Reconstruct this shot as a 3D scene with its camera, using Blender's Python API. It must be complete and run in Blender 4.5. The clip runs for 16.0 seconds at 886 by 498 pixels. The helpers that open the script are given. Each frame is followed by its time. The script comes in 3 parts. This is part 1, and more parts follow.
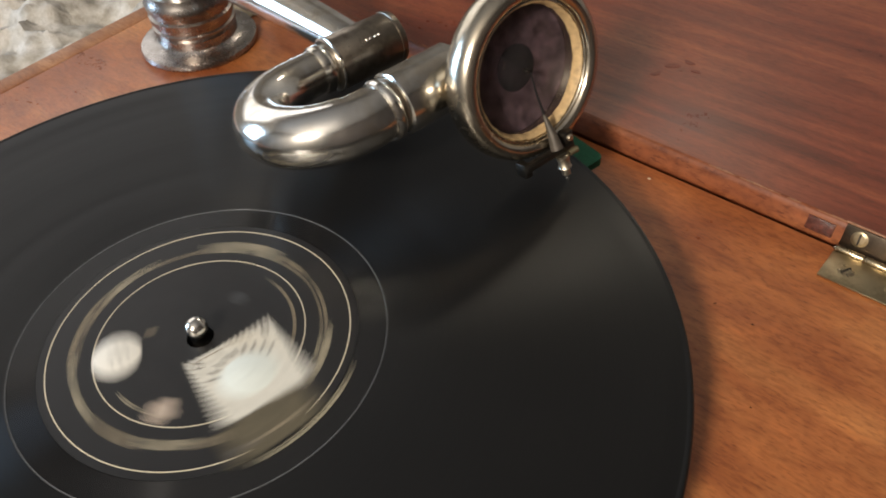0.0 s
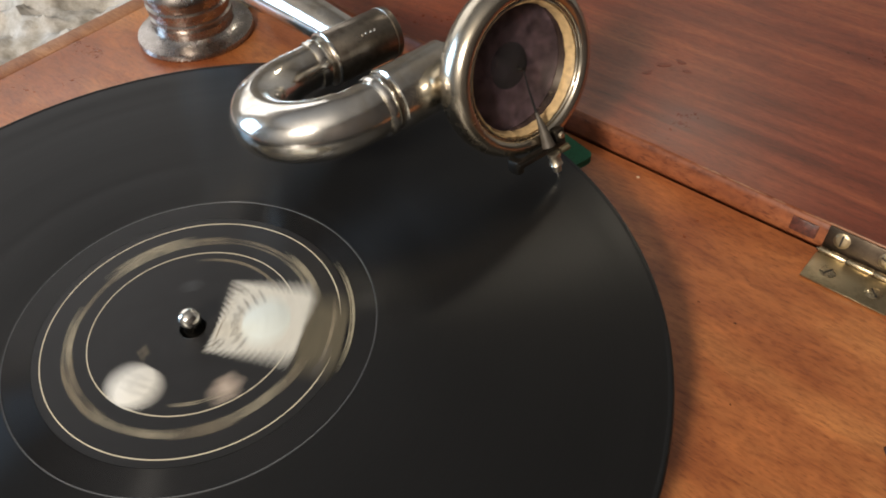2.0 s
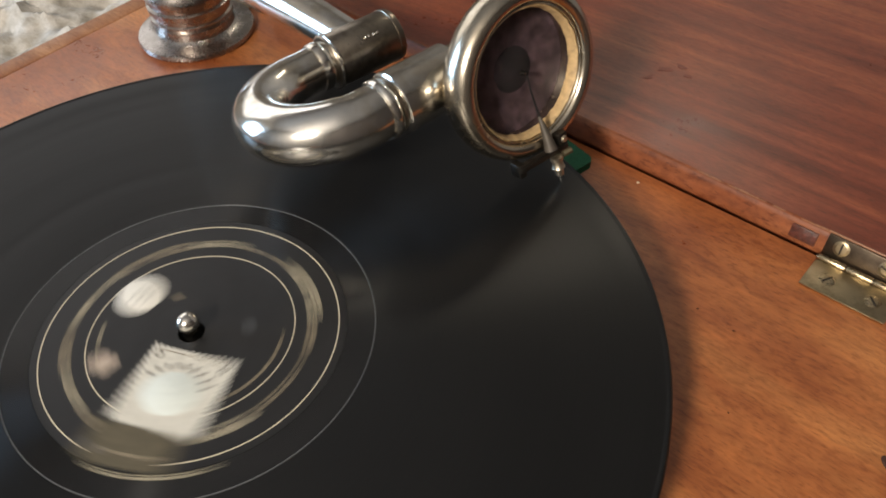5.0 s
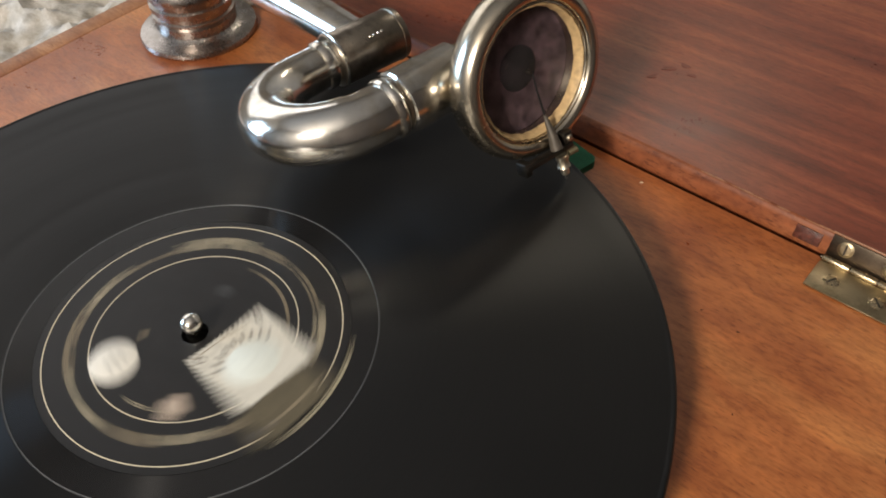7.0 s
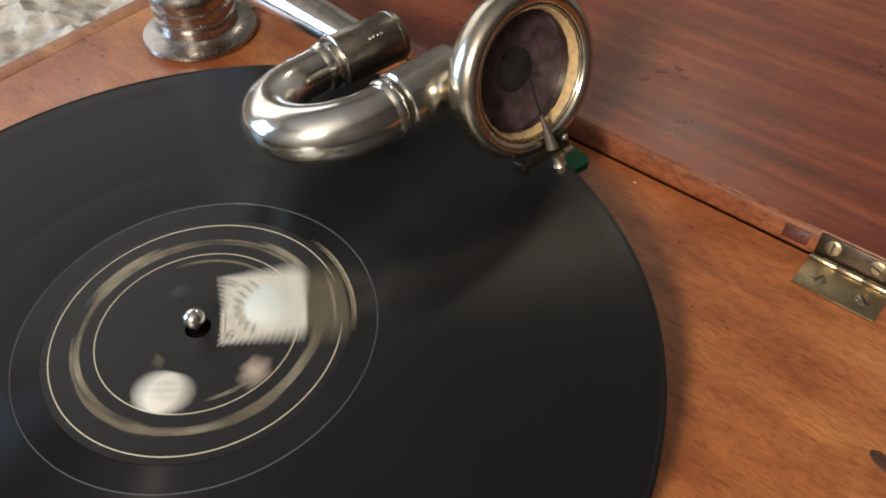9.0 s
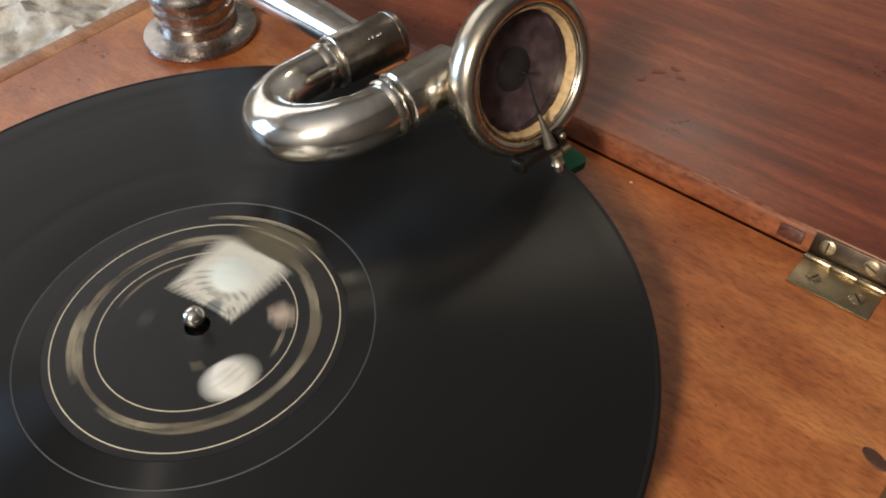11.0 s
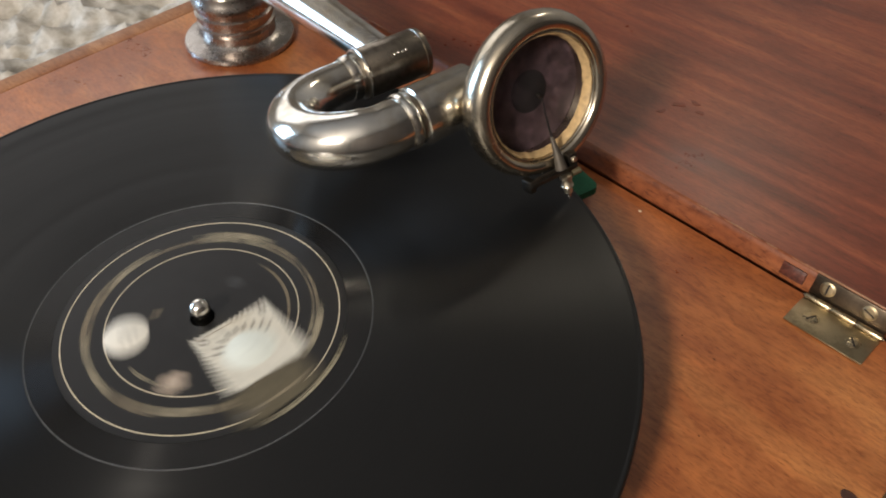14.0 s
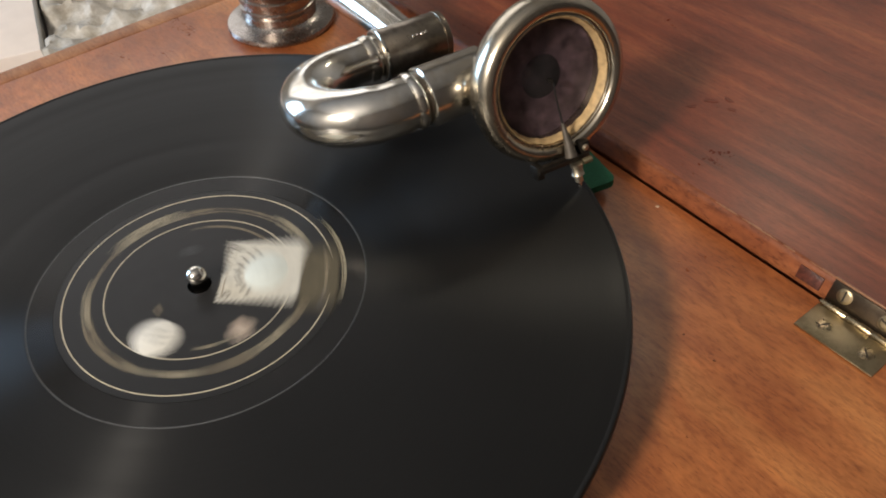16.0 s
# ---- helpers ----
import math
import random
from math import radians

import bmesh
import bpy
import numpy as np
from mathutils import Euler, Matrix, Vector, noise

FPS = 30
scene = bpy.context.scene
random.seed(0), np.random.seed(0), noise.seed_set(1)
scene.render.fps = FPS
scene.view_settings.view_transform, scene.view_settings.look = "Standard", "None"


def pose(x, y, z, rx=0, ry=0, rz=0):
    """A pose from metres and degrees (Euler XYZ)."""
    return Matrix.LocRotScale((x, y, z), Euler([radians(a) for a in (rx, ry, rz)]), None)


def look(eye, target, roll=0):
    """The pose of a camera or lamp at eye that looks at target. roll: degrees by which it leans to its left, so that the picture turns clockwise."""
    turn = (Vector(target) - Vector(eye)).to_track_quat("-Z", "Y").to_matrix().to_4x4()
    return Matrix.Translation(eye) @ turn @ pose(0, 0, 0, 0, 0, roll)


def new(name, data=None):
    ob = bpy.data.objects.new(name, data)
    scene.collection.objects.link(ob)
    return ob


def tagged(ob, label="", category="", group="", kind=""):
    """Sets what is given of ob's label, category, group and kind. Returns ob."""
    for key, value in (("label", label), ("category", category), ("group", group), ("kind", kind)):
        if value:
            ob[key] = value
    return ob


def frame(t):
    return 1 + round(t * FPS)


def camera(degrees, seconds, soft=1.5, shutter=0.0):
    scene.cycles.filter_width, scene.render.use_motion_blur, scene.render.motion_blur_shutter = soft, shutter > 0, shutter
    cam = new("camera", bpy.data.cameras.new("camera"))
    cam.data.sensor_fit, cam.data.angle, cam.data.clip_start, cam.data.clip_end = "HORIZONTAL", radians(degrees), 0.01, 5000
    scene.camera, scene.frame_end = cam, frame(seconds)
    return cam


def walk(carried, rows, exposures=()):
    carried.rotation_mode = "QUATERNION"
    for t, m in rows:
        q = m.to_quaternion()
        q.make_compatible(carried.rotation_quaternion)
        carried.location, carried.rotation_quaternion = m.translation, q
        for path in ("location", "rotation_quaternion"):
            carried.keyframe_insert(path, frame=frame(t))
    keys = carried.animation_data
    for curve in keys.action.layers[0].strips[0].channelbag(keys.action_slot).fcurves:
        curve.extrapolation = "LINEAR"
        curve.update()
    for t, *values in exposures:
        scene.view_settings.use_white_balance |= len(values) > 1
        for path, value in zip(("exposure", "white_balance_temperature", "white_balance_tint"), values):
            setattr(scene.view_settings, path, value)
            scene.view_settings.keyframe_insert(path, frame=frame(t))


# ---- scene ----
SHUTTER = 0.8
cam = camera(56.32, 16.0, soft=1.9, shutter=SHUTTER)
ROWS = [
    (0.0, 0.1421, -0.0585, 0.1660, 44.67, 3.13, 39.48),
    (0.5, 0.1398, -0.0588, 0.1672, 44.30, 2.56, 40.05),
    (1.0, 0.1405, -0.0576, 0.1670, 44.16, 2.30, 39.99),
    (1.5, 0.1437, -0.0567, 0.1685, 44.02, 2.40, 40.07),
    (2.0, 0.1442, -0.0584, 0.1704, 43.84, 2.25, 39.89),
    (2.5, 0.1425, -0.0587, 0.1704, 43.79, 2.24, 39.88),
    (3.0, 0.1411, -0.0573, 0.1701, 43.66, 2.18, 40.00),
    (3.5, 0.1414, -0.0570, 0.1706, 43.76, 2.14, 40.13),
    (4.0, 0.1438, -0.0572, 0.1713, 43.79, 2.05, 40.16),
    (6.5, 0.1417, -0.0562, 0.1725, 43.31, 1.90, 40.26),
    (7.0, 0.1414, -0.0563, 0.1728, 43.28, 1.88, 40.27),
    (7.5, 0.1395, -0.0579, 0.1730, 43.31, 1.73, 40.21),
    (8.0, 0.1411, -0.0571, 0.1721, 43.39, 1.69, 40.32),
    (8.5, 0.1436, -0.0582, 0.1755, 43.27, 1.79, 40.31),
    (9.0, 0.1449, -0.0599, 0.1761, 43.44, 1.72, 40.22),
    (11.5, 0.1470, -0.0605, 0.1786, 43.45, 1.77, 40.29),
    (12.0, 0.1457, -0.0599, 0.1802, 43.33, 1.84, 40.30),
    (12.5, 0.1529, -0.0590, 0.1814, 43.85, 1.94, 40.44),
    (13.0, 0.1549, -0.0605, 0.1795, 44.47, 1.32, 41.13),
    (13.5, 0.1567, -0.0566, 0.1809, 44.48, 1.04, 42.83),
    (14.0, 0.1591, -0.0572, 0.1820, 44.67, 0.73, 45.25),
    (14.5, 0.1673, -0.0528, 0.1816, 44.74, 0.78, 47.58),
    (15.0, 0.1726, -0.0438, 0.1767, 44.92, 1.42, 49.49),
    (15.5, 0.1754, -0.0386, 0.1757, 44.87, 1.83, 50.75),
    (16.0, 0.1771, -0.0414, 0.1765, 44.89, 2.28, 51.27),
]
walk(cam, [(t, pose(x, y, z, rx, ry, rz)) for t, x, y, z, rx, ry, rz in ROWS],
     [(0.0, 0.14), (9.0, 0.13), (13.5, 0.03), (16.0, 0.05)])

# ---- light ----
world = bpy.data.worlds.new("room_air")
scene.world = world
world.use_nodes = True
world.node_tree.nodes["Background"].inputs[0].default_value = (0.55, 0.60, 0.70, 1)
world.node_tree.nodes["Background"].inputs[1].default_value = 0.02


def area_lamp(name, eye, target, sx, sy, watts, colour):
    data = bpy.data.lights.new(name, "AREA")
    data.shape, data.size, data.size_y, data.energy, data.color = "RECTANGLE", sx, sy, watts, colour
    ob = new(name, data)
    ob.matrix_world = look(eye, target)
    return ob


def bulb_lamp(name, eye, radius, watts, colour):
    data = bpy.data.lights.new(name, "POINT")
    data.shadow_soft_size, data.energy, data.color = radius, watts, colour
    ob = new(name, data)
    ob.location = eye
    return ob


bulb_lamp("standard_lamp_bulb", (-0.40, 1.30, 1.14), 0.05, 5.4, (1.0, 0.88, 0.70))
bulb_lamp("ceiling_lamp_bulb", (0.34, -1.50, 1.10), 0.150, 166, (1.0, 0.90, 0.78))
area_lamp("window_daylight", (-1.99, -1.30, 0.45), (0, -0.6, 0.3), 0.9, 1.15, 40, (0.46, 0.70, 1.0))
area_lamp("curtained_window_daylight", (-1.99, 0.40, 0.95), (0, 0.3, 0.4), 1.6, 1.2, 9.5, (0.98, 0.95, 0.93))

# ---- materials ----


def material(name):
    m = bpy.data.materials.new(name)
    m.use_nodes = True
    nt = m.node_tree
    return m, nt, nt.nodes["Principled BSDF"]


def node(nt, kind, **inputs):
    n = nt.nodes.new(kind)
    for k, v in inputs.items():
        key = k.replace("_", " ")
        n.inputs[key].default_value = v
    return n


def ramp(nt, source, stops):
    r = nt.nodes.new("ShaderNodeValToRGB")
    el = r.color_ramp.elements
    el[0].position, el[0].color = stops[0][0], (*stops[0][1], 1)
    el[1].position, el[1].color = stops[-1][0], (*stops[-1][1], 1)
    for pos, col in stops[1:-1]:
        e = el.new(pos)
        e.color = (*col, 1)
    nt.links.new(source, r.inputs[0])
    return r


def mapped(nt, scale, rotation=(0, 0, 0)):
    co = nt.nodes.new("ShaderNodeTexCoord")
    mp = nt.nodes.new("ShaderNodeMapping")
    mp.inputs["Scale"].default_value = scale
    mp.inputs["Rotation"].default_value = rotation
    nt.links.new(co.outputs["Object"], mp.inputs[0])
    return mp


def mix(nt, fac, a, b, blend="MIX"):
    m = nt.nodes.new("ShaderNodeMix")
    m.data_type, m.blend_type = "RGBA", blend
    for value, socket in ((fac, 0), (a, 6), (b, 7)):
        if isinstance(value, (int, float)):
            m.inputs[socket].default_value = value
        elif isinstance(value, tuple):
            m.inputs[socket].default_value = (*value, 1)
        else:
            nt.links.new(value, m.inputs[socket])
    return m.outputs[2]


def bump(nt, bsdf, height, strength, distance):
    b = nt.nodes.new("ShaderNodeBump")
    b.inputs["Strength"].default_value, b.inputs["Distance"].default_value = strength, distance
    nt.links.new(height, b.inputs["Height"])
    nt.links.new(b.outputs[0], bsdf.inputs["Normal"])


def wood(name, dark, mid, light, rough, stretch=9.0, streak=0.5, figure=0.4, gloss=0.45, flecks=0.5, slant=0.05):
    """Varnished wood with its grain along x: broad bands, fine streaks, short oblique flecks, pores, stains and worn varnish."""
    m, nt, bsdf = material(name)
    broad = node(nt, "ShaderNodeTexNoise", Scale=1.0, Detail=5.0, Roughness=0.55, Distortion=0.6)
    nt.links.new(mapped(nt, (9, 15 * stretch * 0.55, 30), (0, 0, slant)).outputs[0], broad.inputs["Vector"])
    fine = node(nt, "ShaderNodeTexNoise", Scale=1.0, Detail=9.0, Roughness=0.66, Distortion=0.25)
    nt.links.new(mapped(nt, (42, 62 * stretch, 120), (0, 0, slant - 0.04)).outputs[0], fine.inputs["Vector"])
    pore = node(nt, "ShaderNodeTexNoise", Scale=1.0, Detail=2.0, Roughness=0.5)
    nt.links.new(mapped(nt, (300, 2300, 900), (0, 0, slant)).outputs[0], pore.inputs["Vector"])
    mottle = node(nt, "ShaderNodeTexNoise", Scale=1.0, Detail=5.0, Roughness=0.62, Distortion=0.35)
    nt.links.new(mapped(nt, (260, 980, 220), (0, 0, slant + 0.10)).outputs[0], mottle.inputs["Vector"])
    ribbon = node(nt, "ShaderNodeTexNoise", Scale=1.0, Detail=3.0, Roughness=0.5, Distortion=0.8)
    nt.links.new(mapped(nt, (52, 95, 60), (0, 0, -0.55)).outputs[0], ribbon.inputs["Vector"])
    blotch = node(nt, "ShaderNodeTexNoise", Scale=22.0, Detail=4.0, Roughness=0.6)
    nt.links.new(mapped(nt, (1, 1.7, 1)).outputs[0], blotch.inputs["Vector"])
    scuff = node(nt, "ShaderNodeTexNoise", Scale=1.0, Detail=4.0, Roughness=0.7)
    nt.links.new(mapped(nt, (420, 420, 420)).outputs[0], scuff.inputs["Vector"])
    base = ramp(nt, broad.outputs[0], [(0.32, dark), (0.5, mid), (0.68, light)])
    grain = ramp(nt, fine.outputs[0], [(0.34, (0.45, 0.36, 0.32)), (0.52, (1, 1, 1)), (0.75, (1.14, 1.08, 1.0))])
    dash = ramp(nt, mottle.outputs[0], [(0.36, (0.56, 0.44, 0.38)), (0.52, (1, 1, 1)), (0.72, (1.24, 1.20, 1.10))])
    cross = ramp(nt, ribbon.outputs[0], [(0.34, (0.72, 0.64, 0.60)), (0.52, (1, 1, 1)), (0.72, (1.16, 1.14, 1.08))])
    holes = ramp(nt, pore.outputs[0], [(0.30, (0.35, 0.26, 0.22)), (0.40, (1, 1, 1)), (0.9, (1, 1, 1))])
    stain = ramp(nt, blotch.outputs[0], [(0.30, (0.70, 0.58, 0.54)), (0.55, (1, 1, 1)), (0.8, (1.1, 1.08, 1.05))])
    c = mix(nt, streak, base.outputs[0], grain.outputs[0], "MULTIPLY")
    c = mix(nt, flecks, c, dash.outputs[0], "MULTIPLY")
    c = mix(nt, figure, c, cross.outputs[0], "MULTIPLY")
    c = mix(nt, 0.6, c, holes.outputs[0], "MULTIPLY")
    c = mix(nt, 0.75, c, stain.outputs[0], "MULTIPLY")
    nt.links.new(c, bsdf.inputs["Base Color"])
    both = mix(nt, 0.4, blotch.outputs[0], scuff.outputs[0])
    r = ramp(nt, both, [(0.32, (rough * 0.8,) * 3), (0.66, (rough * 1.35,) * 3)])
    nt.links.new(r.outputs[0], bsdf.inputs["Roughness"])
    bsdf.inputs["Specular IOR Level"].default_value = gloss
    bump(nt, bsdf, mix(nt, 0.4, fine.outputs[0], scuff.outputs[0]), 0.28, 0.0005)
    return m


def metal(name, colour, rough, dirt, scale=120.0, metallic=1.0, spread=0.10):
    """Plated metal with cloudy tarnish and fine scuffs."""
    m, nt, bsdf = material(name)
    cloud = node(nt, "ShaderNodeTexNoise", Scale=scale, Detail=6.0, Roughness=0.65)
    nt.links.new(mapped(nt, (1, 1, 1)).outputs[0], cloud.inputs["Vector"])
    speck = node(nt, "ShaderNodeTexNoise", Scale=scale * 9, Detail=3.0)
    nt.links.new(mapped(nt, (1, 1, 1)).outputs[0], speck.inputs["Vector"])
    col = ramp(nt, cloud.outputs[0], [(0.36, dirt), (0.56, colour), (0.8, tuple(min(1, c * 1.06) for c in colour))])
    nt.links.new(col.outputs[0], bsdf.inputs["Base Color"])
    both = mix(nt, 0.35, cloud.outputs[0], speck.outputs[0])
    r = ramp(nt, both, [(0.3, (rough + spread,) * 3), (0.65, (rough,) * 3)])
    nt.links.new(r.outputs[0], bsdf.inputs["Roughness"])
    bsdf.inputs["Metallic"].default_value = metallic
    bump(nt, bsdf, speck.outputs[0], 0.05, 0.0002)
    return m


def plain(name, colour, rough, vary=0.25, scale=300.0, relief=0.1, depth=0.0003, metallic=0.0):
    m, nt, bsdf = material(name)
    n = node(nt, "ShaderNodeTexNoise", Scale=scale, Detail=5.0, Roughness=0.6)
    nt.links.new(mapped(nt, (1, 1, 1)).outputs[0], n.inputs["Vector"])
    col = ramp(nt, n.outputs[0], [(0.3, tuple(c * (1 - vary) for c in colour)), (0.7, tuple(min(1, c * (1 + vary * 0.6)) for c in colour))])
    nt.links.new(col.outputs[0], bsdf.inputs["Base Color"])
    bsdf.inputs["Roughness"].default_value, bsdf.inputs["Metallic"].default_value = rough, metallic
    if relief:
        bump(nt, bsdf, n.outputs[0], relief, depth)
    return m


def shellac_material():
    """Black shellac cut with concentric grooves: brushed in circles, so that lights draw radial streaks."""
    m, nt, bsdf = material("grooved_black_shellac")
    co = nt.nodes.new("ShaderNodeTexCoord")
    ln = nt.nodes.new("ShaderNodeVectorMath")
    ln.operation = "LENGTH"
    nt.links.new(co.outputs["Object"], ln.inputs[0])
    comb = nt.nodes.new("ShaderNodeCombineXYZ")
    nt.links.new(ln.outputs["Value"], comb.inputs[0])
    rings = node(nt, "ShaderNodeTexNoise", Scale=900.0, Detail=4.0, Roughness=0.7)
    nt.links.new(comb.outputs[0], rings.inputs["Vector"])
    bands = node(nt, "ShaderNodeTexNoise", Scale=160.0, Detail=2.0)
    nt.links.new(comb.outputs[0], bands.inputs["Vector"])
    wear = node(nt, "ShaderNodeTexNoise", Scale=30.0, Detail=5.0, Roughness=0.6)
    nt.links.new(co.outputs["Object"], wear.inputs["Vector"])
    col = ramp(nt, rings.outputs[0], [(0.3, (0.003, 0.003, 0.003)), (0.7, (0.007, 0.0068, 0.0066))])
    col2 = mix(nt, 0.5, col.outputs[0], ramp(nt, wear.outputs[0], [(0.35, (0.003, 0.003, 0.003)), (0.75, (0.008, 0.0078, 0.0076))]).outputs[0])
    nt.links.new(col2, bsdf.inputs["Base Color"])
    r = ramp(nt, bands.outputs[0], [(0.3, (0.34,) * 3), (0.7, (0.42,) * 3)])
    nt.links.new(r.outputs[0], bsdf.inputs["Roughness"])
    bsdf.inputs["Anisotropic"].default_value = 0.92
    bsdf.inputs["Anisotropic Rotation"].default_value = 0.25
    tan = nt.nodes.new("ShaderNodeTangent")
    tan.direction_type, tan.axis = "RADIAL", "Z"
    nt.links.new(tan.outputs[0], bsdf.inputs["Tangent"])
    bsdf.inputs["Specular IOR Level"].default_value = 0.36
    return m


DECK = wood("orange_mahogany", (0.31, 0.094, 0.032), (0.42, 0.144, 0.044), (0.56, 0.238, 0.078), 0.32, 4.0, 0.14, 0.7, 0.64, 0.60, 0.06)
LID = wood("dark_red_mahogany", (0.110, 0.021, 0.009), (0.185, 0.042, 0.018), (0.265, 0.076, 0.031), 0.31, 12.0, 0.40, 0.30, 0.62, 0.45, -0.03)
# Lid wood made lighter: the front edge's sheen is put into its colour.
LITEDGE = wood("lit_lid_mahogany", (0.15, 0.042, 0.016), (0.23, 0.074, 0.028), (0.31, 0.115, 0.045), 0.45, 7.0, 0.5, 0.5, 0.35, 0.7)
TRIM = wood("pale_strip_wood", (0.30, 0.13, 0.06), (0.40, 0.20, 0.10), (0.48, 0.26, 0.14), 0.5, 6.0, 0.3)
PLUG = plain("brown_filler", (0.060, 0.022, 0.013), 0.75, 0.4, 500.0)
# Near-black: paints the shade in the seam and screw slots, and colours nicks.
GAP = plain("dark_gap", (0.012, 0.008, 0.006), 0.8)
NICKEL = metal("polished_nickel", (0.86, 0.84, 0.79), 0.13, (0.66, 0.60, 0.50), 90.0, 1.0, 0.09)
WORN = metal("worn_nickel", (0.60, 0.54, 0.44), 0.20, (0.44, 0.38, 0.29), 60.0)
DULL = metal("dull_brownish_nickel", (0.30, 0.26, 0.21), 0.27, (0.17, 0.14, 0.11), 150.0)
OLIVE = metal("olive_tarnished_brass", (0.22, 0.19, 0.12), 0.55, (0.15, 0.12, 0.075), 140.0)
BRASS = metal("aged_brass", (0.36, 0.295, 0.19), 0.38, (0.20, 0.16, 0.10), 110.0)
# Brighter copy of the hinge brass; knuckle and screw highlights sit in its colour.
BRIGHTBRASS = metal("bright_brass", (0.50, 0.41, 0.27), 0.24, (0.26, 0.20, 0.12), 260.0)
DARKBRASS = metal("browned_brass", (0.105, 0.082, 0.060), 0.34, (0.060, 0.046, 0.034), 160.0)
CHUCK = metal("pale_worn_nickel", (0.66, 0.60, 0.48), 0.34, (0.40, 0.34, 0.25), 300.0)
# Dull worn nickel of the arm base, its shade also put into the colour.
DARKNICKEL = metal("dull_shaded_nickel", (0.42, 0.385, 0.36), 0.24, (0.31, 0.28, 0.25), 130.0)
STEEL = metal("dark_steel", (0.10, 0.092, 0.08), 0.36, (0.08, 0.07, 0.06), 200.0)
CREAM = plain("yellowed_rubber", (0.52, 0.36, 0.18), 0.6, 0.3, 500.0, 0.2, 0.0004)
MOTTLE = plain("mottled_dark_plate", (0.085, 0.056, 0.066), 0.4, 0.8, 210.0, 0.12, 0.0006)
DULLSTEEL = plain("dull_brown_steel", (0.085, 0.072, 0.058), 0.55, 0.3, 400.0, 0.1, 0.0003, 0.4)
BARSTEEL = metal("lighter_brown_steel", (0.15, 0.13, 0.105), 0.40, (0.09, 0.075, 0.06), 240.0)
HUB = plain("black_disc", (0.002, 0.002, 0.002), 0.9, 0.3, 300.0)
FELT = plain("green_felt", (0.012, 0.105, 0.050), 0.95, 0.35, 1500.0, 0.6, 0.0005)


def mica_material():
    """A thin clear sheet, clouded and glossy."""
    m, nt, bsdf = material("clouded_clear_mica")
    n = node(nt, "ShaderNodeTexNoise", Scale=170.0, Detail=5.0, Roughness=0.65, Distortion=0.8)
    nt.links.new(mapped(nt, (1, 1, 1)).outputs[0], n.inputs["Vector"])
    col = ramp(nt, n.outputs[0], [(0.35, (0.020, 0.013, 0.016)), (0.7, (0.085, 0.060, 0.068))])
    nt.links.new(col.outputs[0], bsdf.inputs["Base Color"])
    bsdf.inputs["Roughness"].default_value = 0.16
    bsdf.inputs["Specular IOR Level"].default_value = 0.3
    alpha = ramp(nt, n.outputs[0], [(0.35, (0.04,) * 3), (0.7, (0.20,) * 3)])
    nt.links.new(alpha.outputs[0], bsdf.inputs["Alpha"])
    bump(nt, bsdf, n.outputs[0], 0.08, 0.0004)
    return m


MICA = mica_material()
SHELLAC = shellac_material()
LABEL = plain("black_label_paper", (0.0105, 0.010, 0.010), 0.42, 0.35, 160.0, 0.05)


def wax_material():
    """Polished run-out shellac with faint circular scuffs."""
    m, nt, bsdf = material("smooth_black_shellac")
    n = node(nt, "ShaderNodeTexNoise", Scale=80.0, Detail=4.0)
    nt.links.new(mapped(nt, (1, 1, 1)).outputs[0], n.inputs["Vector"])
    col = ramp(nt, n.outputs[0], [(0.3, (0.006, 0.006, 0.006)), (0.7, (0.011, 0.0105, 0.0105))])
    nt.links.new(col.outputs[0], bsdf.inputs["Base Color"])
    bsdf.inputs["Roughness"].default_value = 0.25
    bsdf.inputs["Anisotropic"].default_value, bsdf.inputs["Anisotropic Rotation"].default_value = 1.0, 0.25
    bsdf.inputs["Specular IOR Level"].default_value = 0.4
    tan = nt.nodes.new("ShaderNodeTangent")
    tan.direction_type, tan.axis = "RADIAL", "Z"
    nt.links.new(tan.outputs[0], bsdf.inputs["Tangent"])
    return m


WAX = wax_material()
GOLD = plain("pale_gold_print", (0.64, 0.57, 0.42), 0.45, 0.2, 900.0, 0.0)
DIMGOLD = plain("faded_gold_print", (0.22, 0.18, 0.12), 0.5, 0.6, 700.0, 0.0)
OLDGOLD = plain("rubbed_gold_print", (0.36, 0.315, 0.22), 0.5, 0.5, 700.0, 0.0)
PINKISH = plain("faded_pink_print", (0.42, 0.34, 0.27), 0.6, 0.4, 500.0, 0.0)
PAPER = plain("cream_stamp_paper", (0.56, 0.54, 0.475), 0.8, 0.2, 400.0, 0.1)
PALE = plain("pale_mint_paper", (0.62, 0.66, 0.62), 0.8, 0.08, 400.0, 0.0)
BROWN = plain("brown_stamp_paper", (0.090, 0.075, 0.045), 0.8, 0.4, 500.0, 0.1)
INK = plain("grey_ink", (0.11, 0.10, 0.09), 0.7, 0.3, 800.0, 0.0)
PALEINK = plain("pale_grey_ink", (0.40, 0.39, 0.36), 0.7, 0.3, 800.0, 0.0)
WHITE = plain("white_sticker_paper", (0.68, 0.66, 0.60), 0.7, 0.08, 500.0, 0.0)
SCUFF = plain("faint_scuff", (0.035, 0.036, 0.038), 0.4, 0.3, 300.0, 0.0)
# Grey stands for the glint that the black groove edge catches.
EDGEGLINT = plain("groove_edge_glint", (0.125, 0.128, 0.134), 0.2, 0.2, 300.0, 0.0)
# Tones of the unseen walls and ceiling, chosen for fill light and sheen.
WALL = plain("grey_bounce_wall", (0.15, 0.145, 0.14), 0.9, 0.12, 6.0, 0.1)
